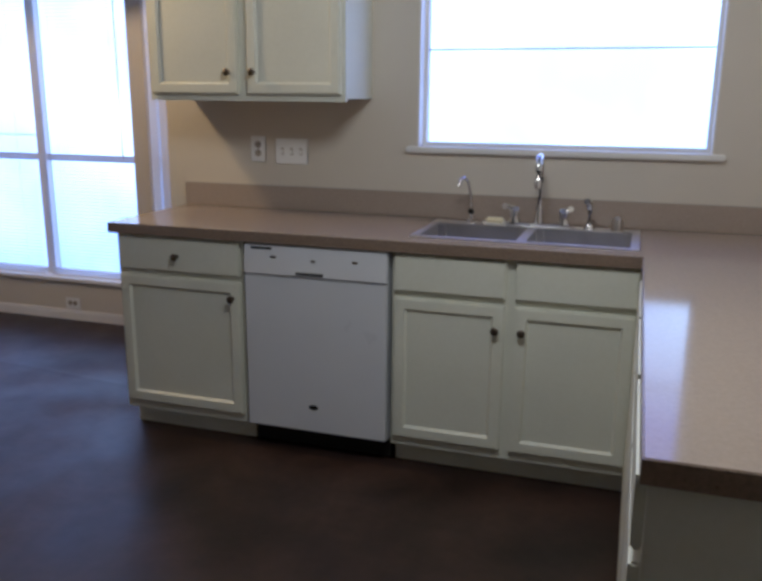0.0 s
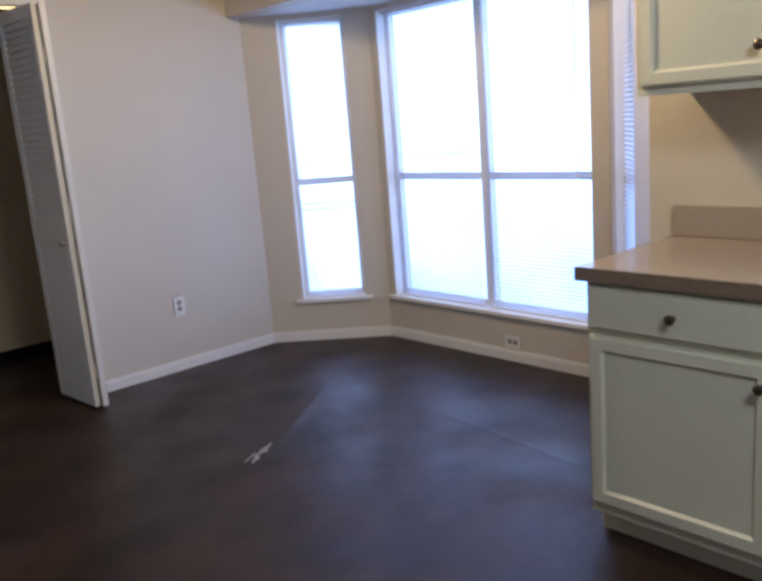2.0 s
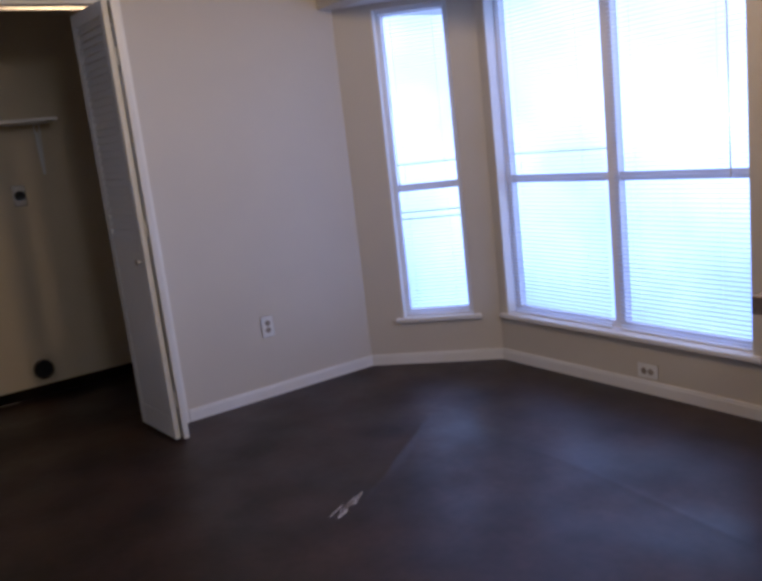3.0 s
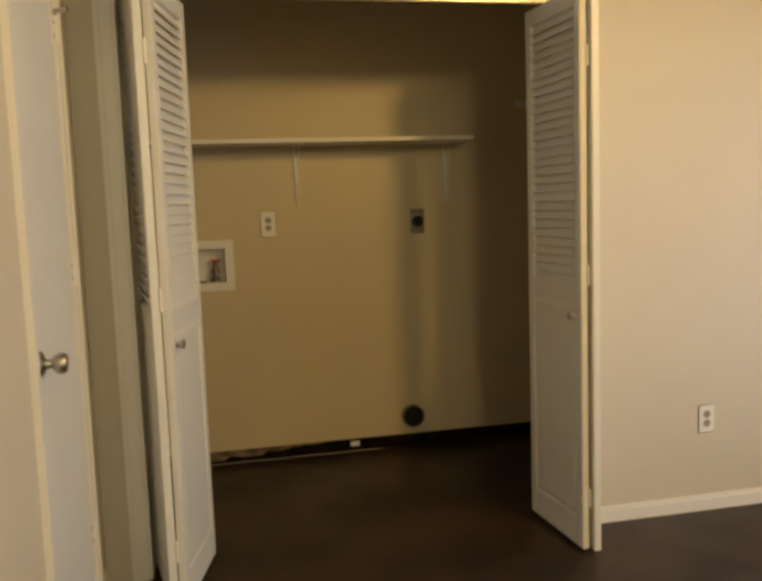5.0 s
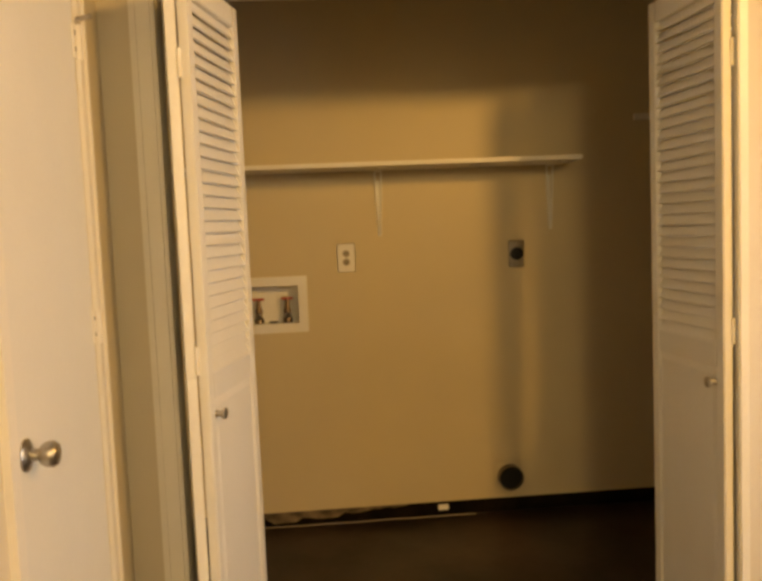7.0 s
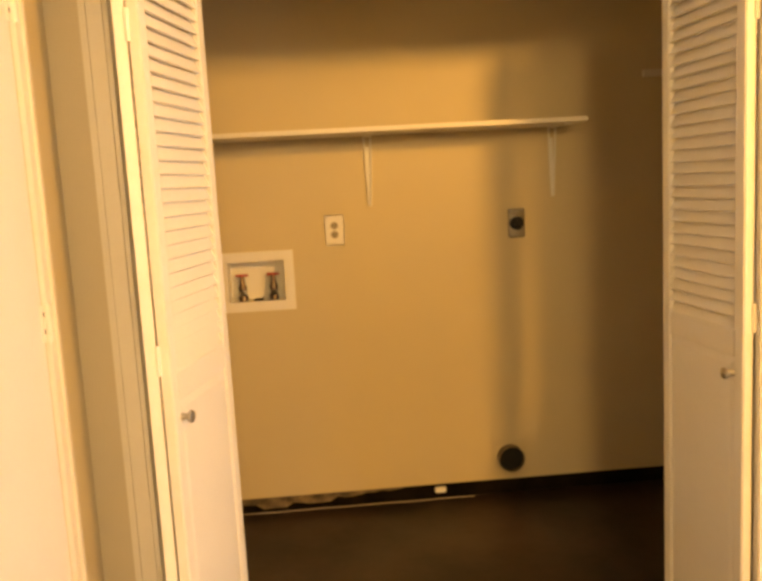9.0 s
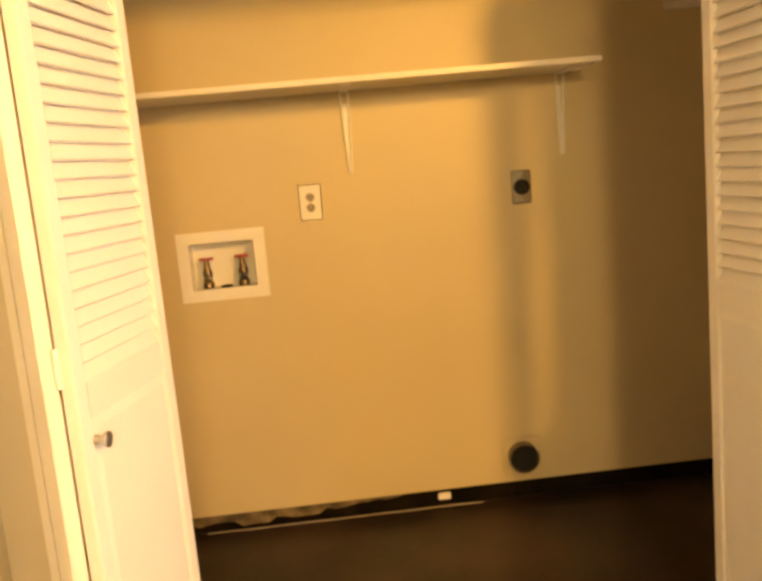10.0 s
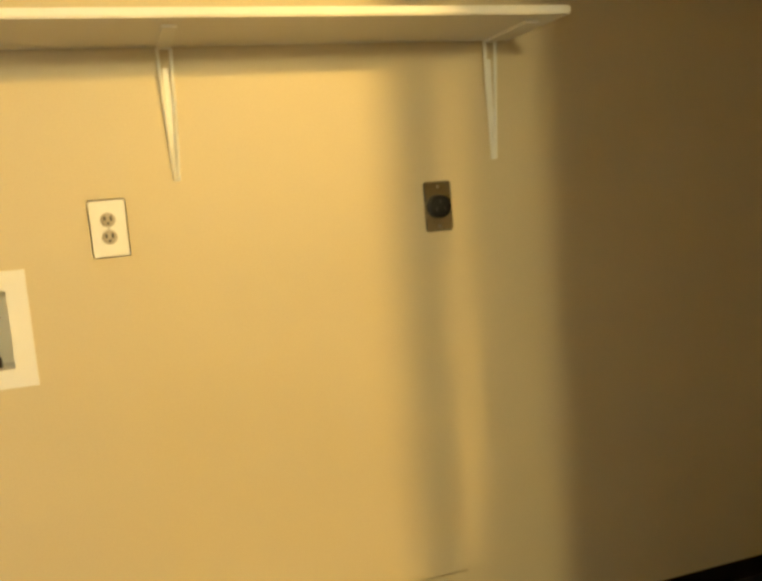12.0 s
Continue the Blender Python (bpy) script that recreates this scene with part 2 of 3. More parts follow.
bm = bmesh.new()
box(bm, (-5.05, YFAR - 0.15, CEILING), (2.45, 0.70, CEILING + 0.1))
structure(part("ceiling", bm, CEIL), "plain white painted ceiling", "ceiling")
bm = bmesh.new()
box(bm, (-3.75, 0.82, BAYTOP), (-0.5, 1.75, BAYTOP + 0.1))
structure(part("bay_ceiling", bm, CEIL), "lowered white ceiling of the window bay", "ceiling")
structure(block("bay_header", (XW, 0.70, BAYTOP), (-0.82, 0.82, CEILING + 0.1), WALL, w=0), "painted header above the window bay", "wall")

# west wall with the laundry closet opening; room lies to the east
wall("wall_west", (XW, YD - 0.1), (XW, 0.79), 0.11, CEILING, [(OPEN0 - YD + 0.1, OPEN1 - YD + 0.1, 0, OPENTOP)], WALL, "beige painted wall with a closet opening")
L0, L1, R0, R1 = (XW, 0.79), (-2.97, YB), (-1.33, YB), (-0.716, YS)
SILL, HEAD = 0.278, 2.04
_, ML = wall("wall_bay_left", L0, L1, 0.13, BAYTOP, [(0.22, 0.64, SILL, HEAD)], WALL, "angled beige bay wall with a tall narrow window")
_, MC = wall("wall_bay_middle", L1, R0, 0.13, BAYTOP, [(0.06, 1.54, SILL, HEAD)], WALL, "beige bay wall with a wide double window")
_, MR = wall("wall_bay_right", R0, R1, 0.13, CEILING, [(0.15, 0.65, SILL, HEAD)], WALL, "angled beige bay wall with a tall narrow window")
_, MS = wall("wall_sink", R1, (2.17, YS), 0.14, CEILING, [(0.535 + 0.716, 1.735 + 0.716, 1.217, 2.08)], WALL, "beige kitchen wall with a window over the sink")
wall("wall_east", (2.17, YS), (2.17, YFAR), 0.12, CEILING, [], WALL, "plain beige wall out of view")
# unseen south and return walls, drawn far out to keep ambient light low
wall("wall_south", (2.17, YFAR), (-1.4, YFAR), 0.12, CEILING, [], WALL, "plain beige wall out of view")
wall("wall_return", (-1.4, YFAR), (-1.4, YD - 0.12), 0.12, CEILING, [], WALL, "plain beige return wall out of view")
DOOR0, DOOR1 = -3.295, -2.69
wall("wall_door", (-1.4, YD), (XW, YD), 0.12, CEILING, [(-1.4 - DOOR1, -1.4 - DOOR0, 0, 2.04)], WALL, "beige wall with a narrow white door")

# closet shell
BAND = 0.072
CY0, CY1 = -2.46, 0.55
BOX0, BOX1, BOXZ0, BOXZ1 = -2.036, -1.795, 0.968, 1.142
wall("closet_wall_back", (XB, CY0), (XB, CY1), 0.1, CEILING, [(BOX0 - CY0 - 0.005, BOX1 - CY0 + 0.005, BOXZ0 - 0.005, BOXZ1 + 0.005)], CLOSET, "cream painted closet back wall, scuffed along its foot", bottom=BAND)
structure(block("closet_wall_left", (XB, CY0, 0), (XW - 0.11, CY0 - 0.1, CEILING), CLOSET, w=0), "cream closet side wall")
structure(block("closet_wall_right", (XB, CY1, 0), (XW - 0.11, CY1 + 0.1, CEILING), CLOSET, w=0), "cream closet side wall")
structure(block("closet_wall_front_a", (XW - 0.115, CY0, 0), (XW - 0.14, OPEN0, CEILING), CLOSET, w=0), "inside of the closet front wall")
structure(block("closet_wall_front_b", (XW - 0.115, OPEN1, 0), (XW - 0.14, CY1, CEILING), CLOSET, w=0), "inside of the closet front wall")
structure(block("closet_wall_front_c", (XW - 0.115, OPEN0, OPENTOP), (XW - 0.14, OPEN1, CEILING), CLOSET, w=0), "inside of the closet header")

# torn strip at the foot of the closet wall where the baseboard is gone
bm = bmesh.new()
random.seed(4)
n = 90
row = []
for i in range(n + 1):
    y = CY0 + (CY1 - CY0) * i / n
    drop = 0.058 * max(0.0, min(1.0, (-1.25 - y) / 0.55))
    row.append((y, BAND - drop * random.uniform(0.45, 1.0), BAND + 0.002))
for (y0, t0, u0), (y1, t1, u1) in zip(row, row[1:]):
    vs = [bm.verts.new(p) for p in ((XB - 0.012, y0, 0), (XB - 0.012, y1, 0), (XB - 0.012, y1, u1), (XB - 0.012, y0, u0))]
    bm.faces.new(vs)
# near-black along its whole length
structure(part("closet_wall_foot", bm, FOOT_DARK), "near-black bare strip where the baseboard is missing", "wall")
bm = bmesh.new()
for (y0, t0, u0), (y1, t1, u1) in zip(row, row[1:]):
    if t0 < BAND - 0.006 or t1 < BAND - 0.006:
        a, b, c, d = (XB - 0.0005, y0, t0), (XB - 0.0005, y1, t1), (XB - 0.0005, y1, u1), (XB - 0.0005, y0, u0)
        f0 = [bm.verts.new(p) for p in (a, b, c, d)]
        f1 = [bm.verts.new((p[0] - 0.01, p[1], p[2])) for p in (a, b, c, d)]
        bm.faces.new(f0)
        bm.faces.new((f0[0], f0[1], f1[1], f1[0]))
structure(part("closet_wall_torn_edge", bm, GYPSUM), "torn grey-brown plasterboard edge below the paint", "wall")
bm = bmesh.new()
tube(bm, [(XB + 0.012, -2.1 + 0.1 * i, 0.006 + 0.001 * math.sin(i * 2.1)) for i in range(12)], 0.0022, 6)
structure(part("floor_edge_strip", bm, SOCKET), "thin pale sealing strip along the closet floor edge", "trim")
block("plastic_tab", (XB - 0.012, -1.178, 0.03), (XB + 0.004, -1.128, 0.056), PLASTIC, w=0.003)
tagged(bpy.data.objects["plastic_tab"], "small white plastic tab at the bare wall foot", "tab")


def floor_ridge(a, b, width, height):
    """A long low fold where the vinyl has lifted."""
    bm = bmesh.new()
    d = (Vector(b) - Vector(a)).normalized()
    side = Vector((-d.y, d.x))
    rows2 = []
    for i in range(25):
        f = i / 24
        p = Vector(a).lerp(Vector(b), f) + side * 0.012 * math.sin(5 * f)
        rise = height * math.sin(math.pi * f) ** 0.5
        rows2.append([bm.verts.new((*(p + side * width * u), 0.0006 + rise * math.exp(-(3 * u) ** 2))) for u in (-0.8, -0.5, -0.3, -0.15, 0, 0.15, 0.3, 0.5, 0.8)])
    for q0, q1 in zip(rows2, rows2[1:]):
        for k in range(8):
            bm.faces.new((q0[k], q0[k + 1], q1[k + 1], q1[k]))
    structure(part("floor_ridge", bm, FLOOR, smooth=True), "low lifted ridge in the brown vinyl floor", "floor")


floor_ridge((-1.93, -0.42), (-2.62, 0.50), 0.08, 0.004)
floor_ridge((-1.95, 0.50), (-0.85, 0.42), 0.05, 0.0014)

# pale worn streaks on the vinyl
random.seed(9)
scuff = thing("floor_scuff", pose(-2.10, -0.30, 0.0, 0, 0, 30), "pale worn scuff on the dark vinyl floor", "scuff")
for i in range(10):
    bm = bmesh.new()
    v = random.uniform(-0.13, 0.13)
    u, l, h = random.gauss(0, 0.014), random.uniform(0.03, 0.075), random.uniform(0.004, 0.009)
    ring2 = [bm.verts.new((u + h * math.cos(a) * random.uniform(0.6, 1.2), v + l * math.sin(a) * random.uniform(0.7, 1.1), 0.0015)) for a in (2 * math.pi * k / 9 for k in range(9))]
    top2 = bm.faces.new(ring2)
    ex = bmesh.ops.extrude_face_region(bm, geom=[top2])
    for q in ex["geom"]:
        if isinstance(q, bmesh.types.BMVert):
            q.co.z = 0.0004
    part("streak", bm, SCUFF, scuff)


# ---------------------------------------------------------------- trim
def baseboard(a, b, label="white painted baseboard"):
    d = Vector(b) - Vector(a)
    bm = bmesh.new()
    box(bm, (0, -0.012, 0), (d.length, 0, 0.052))
    box(bm, (0, -0.008, 0.052), (d.length, 0, 0.064))
    ob = part("baseboard", bm, TRIM)
    ob.matrix_world = Matrix.Translation((a[0], a[1], 0)) @ Matrix.Rotation(math.atan2(d.y, d.x), 4, "Z")
    return structure(ob, label, "baseboard")


baseboard((XW, OPEN1 + 0.066), L0)
baseboard(L0, L1)
baseboard(L1, R0)
baseboard(R0, R1)
baseboard((-1.4, YD), (DOOR1 + 0.062, YD))
baseboard((DOOR0 - 0.062, YD), (XW, YD))
baseboard((2.17, -1.7), (2.17, YFAR))
baseboard((-1.4, YFAR), (-1.4, YD - 0.12))


def casing(name, m, width, height, w=0.058):
    """Moulded casing round an opening; x along the wall, y to the room."""
    bm = bmesh.new()
    for x0, x1, z0, z1 in ((-w, 0, 0, height + w), (width, width + w, 0, height + w), (0, width, height, height + w)):
        box(bm, (x0, 0, z0), (x1, 0.011, z1))
        if x1 - x0 < 0.2:
            edge = x0 if x0 < 0 else x1
            q = 0.018 if x0 < 0 else -0.018
            box(bm, (edge, 0.011, z0), (edge + q, 0.017, z1))
        else:
            box(bm, (x0, 0.011, z1 - 0.018), (x1, 0.017, z1))
    ob = part(name, bm, TRIM)
    ob.matrix_world = m
    return structure(ob, "white moulded door casing", "trim")


casing("trim_closet", Matrix.Translation((XW, OPEN1, 0)) @ Matrix.Rotation(radians(-90), 4, "Z"), OPEN1 - OPEN0, OPENTOP)
casing("trim_door", Matrix.Translation((DOOR0, YD, 0)), DOOR1 - DOOR0, 2.04)
for y0, y1, z0, z1 in ((OPEN0 - 0.0, OPEN0 + 0.012, 0, OPENTOP), (OPEN1 - 0.012, OPEN1, 0, OPENTOP), (OPEN0 + 0.012, OPEN1 - 0.012, OPENTOP - 0.012, OPENTOP)):
    structure(block("closet_jamb", (XW - 0.112, y0, z0), (XW + 0.002, y1, z1), TRIM, w=0), "white closet jamb lining", "trim")
structure(block("bifold_track", (XW - 0.07, OPEN0 + 0.012, OPENTOP - 0.03), (XW - 0.045, OPEN1 - 0.012, OPENTOP - 0.012), NICKEL, w=0), "metal track of the folding doors", "trim")


# ---------------------------------------------------------------- windows
def window(name, m, x0, x1, z0, z1, halves, label, rail=1.04, rail_half=0.02, border=0.035, bars=()):
    """A window in a wall's own axes: x along, y outward, z up."""
    root = thing(name, m, label, "window", kind="structure")
    W = border
    bm = bmesh.new()
    for a, b, c, d in ((x0, x0 + W, z0, z1), (x1 - W, x1, z0, z1), (x0 + W, x1 - W, z0, z0 + W), (x0 + W, x1 - W, z1 - W, z1)):
        box(bm, (a, 0.075, c), (b, 0.125, d))
    bevel(bm, 0.003)
    part("window_frame", bm, TRIM, root, smooth=True)
    bm = bmesh.new()
    for a, b, c, d in ((x0 - 0.002, x0 + 0.006, z0, z1), (x1 - 0.006, x1 + 0.002, z0, z1), (x0, x1, z1 - 0.006, z1 + 0.002)):
        box(bm, (a, 0.002, c), (b, 0.075, d))
    part("jamb_lining", bm, TRIM, root)
    block("window_sill", (x0 - 0.045, -0.028, z0 - 0.022), (x1 + 0.045, 0.078, z0 + 0.004), TRIM, root, w=0.005)
    step = (x1 - x0 - 2 * W) / halves
    for k in range(halves):
        a, b = x0 + W + k * step, x0 + W + (k + 1) * step
        if k:
            block("mullion", (a - 0.032, 0.07, z0 + W), (a + 0.032, 0.125, z1 - W), TRIM, root)
        block("pane", (a, 0.098, z0 + W), (b, 0.102, z1 - W), GLASS, root, w=0).visible_shadow = False
        block("meeting_rail", (a + (0.032 if k else 0), 0.082, rail - rail_half), (b - (0.032 if k + 1 < halves else 0), 0.12, rail + rail_half), TRIM, root)
    for a, b, z in bars:
        block("screen_bar", (a, 0.108, z - 0.003), (b, 0.114, z + 0.003), TRIM, root, "thin screen bar", w=0)
    return root


window("window_1", ML, 0.22, 0.64, SILL, HEAD, 1, "tall narrow white window glaring with daylight", bars=((0.255, 0.605, 1.175), (0.255, 0.605, 0.895), (0.255, 0.605, 0.855)))
window("window_2", MC, 0.06, 1.54, SILL, HEAD, 2, "wide double white window glaring with daylight", bars=((0.095, 0.768, 1.175),))
window("window_3", MR, 0.15, 0.65, SILL, HEAD, 1, "tall narrow white window with a mini blind")
window("window_4", MS, 1.251, 2.451, 1.217, 2.08, 1, "white kitchen window above the sink, glaring", rail=1.63, border=0.02, rail_half=0.003)


def blind(m, x0, x1, z0, z1, label, wand_at=None, pitch=0.021, tilt=0):
    root = thing("mini_blind", m @ Matrix.Translation((0, 0, z1 - 0.03)), label, "blind", "bay blinds")
    block("headrail", (x0 + 0.008, 0.028, 0), (x1 - 0.008, 0.055, 0.026), BLIND, root)
    bm = bmesh.new()
    prof = [(-0.009, 0.0), (0, 0.0012), (0.009, 0.0)]
    rows2 = [[bm.verts.new((x, y, z)) for y, z in prof] for x in (x0 + 0.012, x1 - 0.012)]
    for k in range(2):
        bm.faces.new((rows2[0][k], rows2[0][k + 1], rows2[1][k + 1], rows2[1][k]))
    me = mesh_of("slat", bm, SLAT, True)
    z = -pitch
    while z > z0 - z1 + 0.06:
        s = new("slat", me)
        s.parent = root
        s.matrix_basis = pose(0, 0.042, z, tilt)
        z -= pitch
    block("bottom_rail", (x0 + 0.01, 0.032, z - 0.006), (x1 - 0.01, 0.052, z + 0.006), BLIND, root)
    for f in (0.2, 0.8):
        x = x0 + (x1 - x0) * f
        rod("cord", [(x, 0.042, 0), (x, 0.042, z)], 0.0008, BLIND, root, sides=5)
    if wand_at:
        rod("wand", [(wand_at, 0.024, 0.005), (wand_at + 0.004, 0.02, -0.5), (wand_at + 0.004, 0.02, -0.98)], [0.004, 0.004, 0.005], BLIND, root, sides=6)
    return root


blind(ML, 0.235, 0.625, SILL, HEAD, "white mini blind let down, slats open", 0.275, tilt=0)
blind(MC, 0.075, 0.785, SILL, HEAD, "white mini blind let down, slats open", 0.13, tilt=0)
blind(MC, 0.815, 1.525, SILL, HEAD, "white mini blind let down, slats open", 1.44, tilt=0)
blind(MR, 0.165, 0.635, SILL, HEAD, "white mini blind let down, slats open", None, tilt=25)

# outdoors: ground and bright distance
bm = bmesh.new()
box(bm, (-60, 1.75, -0.35), (60, 80, -0.25))
structure(part("ground", bm, GROUND), "pale patio ground outside", "ground")
bm = bmesh.new()
ring = [(-6.4, 0.6), (-5.3, 2.2), (-3.6, 3.0), (-1.2, 3.15), (1.5, 2.9), (3.8, 2.2), (4.8, 0.9)]
for (ax, ay), (bx, by) in zip(ring, ring[1:]):
    bm.faces.new([bm.verts.new(p) for p in ((ax, ay, -0.25), (bx, by, -0.25), (bx, by, 6), (ax, ay, 6))])
bmesh.ops.remove_doubles(bm, verts=bm.verts, dist=0.001)
structure(part("backdrop", bm, OUTSIDE), "hazy over-bright daylight beyond the windows", "backdrop")

# ---------------------------------------------------------------- doors
def lathe(name, profile, mat, parent, m, label="", sides=20):
    """profile: (distance along the axis, radius), the axis being m's z."""
    bm = bmesh.new()
    tube(bm, [(0, 0, d) for d, r in profile], [r for d, r in profile], sides)
    bmesh.ops.transform(bm, matrix=m, verts=bm.verts)
    return part(name, bm, mat, parent, label, smooth=True)


door = thing("door_1", pose(DOOR0, YD, 0), "narrow white flush door, shut, with a nickel knob", "door", kind="structure")
DW = DOOR1 - DOOR0
block("door_slab", (0.004, -0.035, 0.012), (DW - 0.004, 0.0, 2.03), DOORW, door, w=0.003)
lathe("door_knob", [(0, 0.033), (0.004, 0.034), (0.008, 0.028), (0.014, 0.014), (0.028, 0.012), (0.034, 0.021), (0.042, 0.026), (0.056, 0.027), (0.064, 0.022), (0.067, 0.01)], NICKEL, door, pose(DW - 0.058, 0.0, 0.967, -90), "satin nickel door knob")
for z in (0.25, 1.115, 1.86):
    bm = bmesh.new()
    tube(bm, [(-0.004, 0.009, z), (-0.004, 0.009, z + 0.09)], 0.0085, 8)
    box(bm, (-0.004, 0.0005, z + 0.002), (0.022, 0.0045, z + 0.088))
    hinge = part("hinge", bm, TRIM, door, "painted butt hinge", True)
    for dz in (0.02, 0.062):
        block("hinge_slot", (0.006, 0.004, z + dz), (0.012, 0.0054, z + dz + 0.012), SLOT, hinge, w=0)
rod("hinge_pin_stop", [(-0.004, 0.008, 1.95), (-0.004, 0.008, 1.965), (0.012, 0.05, 1.967)], [0.007, 0.006, 0.008], NICKEL, door, "hinge-pin door stop", 8)

LEAF, LT, LZ0, LZ1 = 0.42, 0.028, 0.018, 2.08


def slat_mesh():
    bm = bmesh.new()
    box(bm, (0.036, -0.0195, -0.0026), (LEAF - 0.036, 0.0195, 0.0026))
    return mesh_of("slat", bm, DOORW)


LOUVER = slat_mesh()


def leaf(parent, m, knob_x=None, side=1):
    """One louvred leaf: x from its pivot edge, y its thickness, z up."""
    S = 0.042
    bm = bmesh.new()
    box(bm, (0, 0, LZ0), (S, LT, LZ1))
    box(bm, (LEAF - S, 0, LZ0), (LEAF, LT, LZ1))
    for z0, z1 in ((LZ0, LZ0 + 0.115), (0.945, 1.02), (LZ1 - 0.065, LZ1)):
        box(bm, (S, 0.001, z0), (LEAF - S, LT - 0.001, z1))
    bevel(bm, 0.003)
    ob = part("leaf", bm, DOORW, parent, smooth=True)
    ob.matrix_basis = m
    bm = bmesh.new()
    box(bm, (S, 0.007, LZ0 + 0.115), (LEAF - S, LT - 0.007, 0.945))
    vs = [f for f in bm.faces if abs(f.normal.y) > 0.9]
    bmesh.ops.inset_individual(bm, faces=vs, thickness=0.03, depth=0.005)
    part("panel", bm, DOORW, ob)
    n = 29
    for i in range(n):
        s = new("slat", LOUVER)
        s.parent = ob
        s.matrix_basis = pose(0, LT / 2, 1.02 + (LZ1 - 0.065 - 1.02) * (i + 0.5) / n, -63 * side)
    if knob_x is not None:
        o = 1 if side > 0 else -1
        lathe("knob", [(0, 0.010), (0.006, 0.008), (0.014, 0.008), (0.02, 0.015), (0.027, 0.016), (0.031, 0.008)], NICKEL, ob, pose(knob_x, LT if o > 0 else 0, 0.905, -90 * o), "small round metal knob", 14)
    return ob


def leaf_pose(a, b, z=0):
    """Pose whose x axis runs from plan point a towards b."""
    d = Vector(b) - Vector(a)
    return Matrix.Translation((a[0], a[1], z)) @ Matrix.Rotation(math.atan2(d.y, d.x), 4, "Z")


def bifold(name, lead, back, label, side):
    root = thing(name, pose(lead[0][0], lead[0][1], 0), label, "folding door", "closet doors")
    inv = root.matrix_world.inverted()
    a = leaf(root, inv @ leaf_pose(*lead), LEAF - 0.045, side)
    b = leaf(root, inv @ leaf_pose(*back), None, side)
    for z in (0.18, 1.02, 1.80):
        p = inv @ leaf_pose(*lead) @ Vector((LEAF + 0.002, LT if side < 0 else 0.0, z))
        bm = bmesh.new()
        tube(bm, [p, p + Vector((0, 0, 0.075))], 0.006, 8)
        part("hinge", bm, DOORW, root, "painted hinge", True)
    return root


# lead leaf's plan line (track end, fold end), then the leaf behind it
bifold("bifold_door", ((-3.668, -1.938), (-3.258, -2.030)), ((-3.662, -2.137), (-3.254, -2.061)), "white louvred folding door, folded open", 1)
bifold("bifold_door", ((-3.705, -0.584), (-3.286, -0.556)), ((-3.68, -0.488), (-3.264, -0.522)), "white louvred folding door, folded open against the jamb", -1)


# ---------------------------------------------------------------- laundry closet
shelf = thing("shelf", pose(XB, -1.4, 1.652), "long cream painted closet shelf on metal brackets", "shelf")
block("board", (0.0, -1.02, 0), (0.30, 0.865, 0.019), TRIM, shelf)
for y in (-0.005, 0.80):
    bm = bmesh.new()
    for s in (-0.015, 0.015):
        tube(bm, [(0.018, y + s, -0.005), (0.010, y + s * 0.8, -0.12), (0.006, y + s * 0.25, -0.298)], 0.0048, 8)
    box(bm, (0.0, y - 0.007, -0.30), (0.003, y + 0.007, -0.046))
    box(bm, (0.012, y - 0.015, -0.007), (0.24, y + 0.015, -0.001))
    part("bracket", bm, PLASTIC, shelf, "painted metal shelf bracket", True)


cleat = thing("shelf_cleat", pose(XB, -0.19, 1.845), "short cream wooden cleat on the closet wall", "cleat")
block("strip", (0.0, 0.0, 0.0), (0.019, 0.739, 0.03), TRIM, cleat)


def outlet(m, label, w=0.075, h=0.12, group="outlets", gangs=1, switch=False):
    """Cover plate with two sockets; x along the wall, y out of it."""
    root = thing("wall_plate", m, label, "switch" if switch else "outlet", group)
    bm = bmesh.new()
    box(bm, (-w / 2, 0, -h / 2), (w / 2, 0.006, h / 2))
    bevel(bm, 0.004)
    part("cover", bm, PLASTIC, root, smooth=True)
    for g in range(gangs):
        x = (g - (gangs - 1) / 2) * 0.046
        if switch:
            bm = bmesh.new()
            box(bm, (x - 0.005, 0.006, -0.012), (x + 0.005, 0.017, 0.008))
            bevel(bm, 0.002)
            part("toggle", bm, PLASTIC, root, smooth=True)
            block("toggle_slot", (x - 0.007, 0.005, -0.016), (x + 0.007, 0.0066, 0.016), SOCKET, root, w=0)
            continue
        for z in (-0.0195, 0.0195):
            face = lathe("socket", [(0.0, 0.0165), (0.0075, 0.0165), (0.008, 0.015)], SOCKET, root, pose(x, 0, z, -90), sides=16)
            for sx, hh in ((-0.0068, 0.0115), (0.0068, 0.0095)):
                block("slot", (x + sx - 0.0022, 0.0075, z - hh / 2 + 0.003), (x + sx + 0.0022, 0.0086, z + hh / 2 + 0.003), SLOT, face, w=0)
            block("slot", (x - 0.0026, 0.0075, z - 0.0105), (x + 0.0026, 0.0086, z - 0.0055), SLOT, face, w=0)
    lathe("screw", [(0.006, 0.0035), (0.0072, 0.003)], NICKEL, root, pose(0, 0, 0, -90), sides=8)
    return root


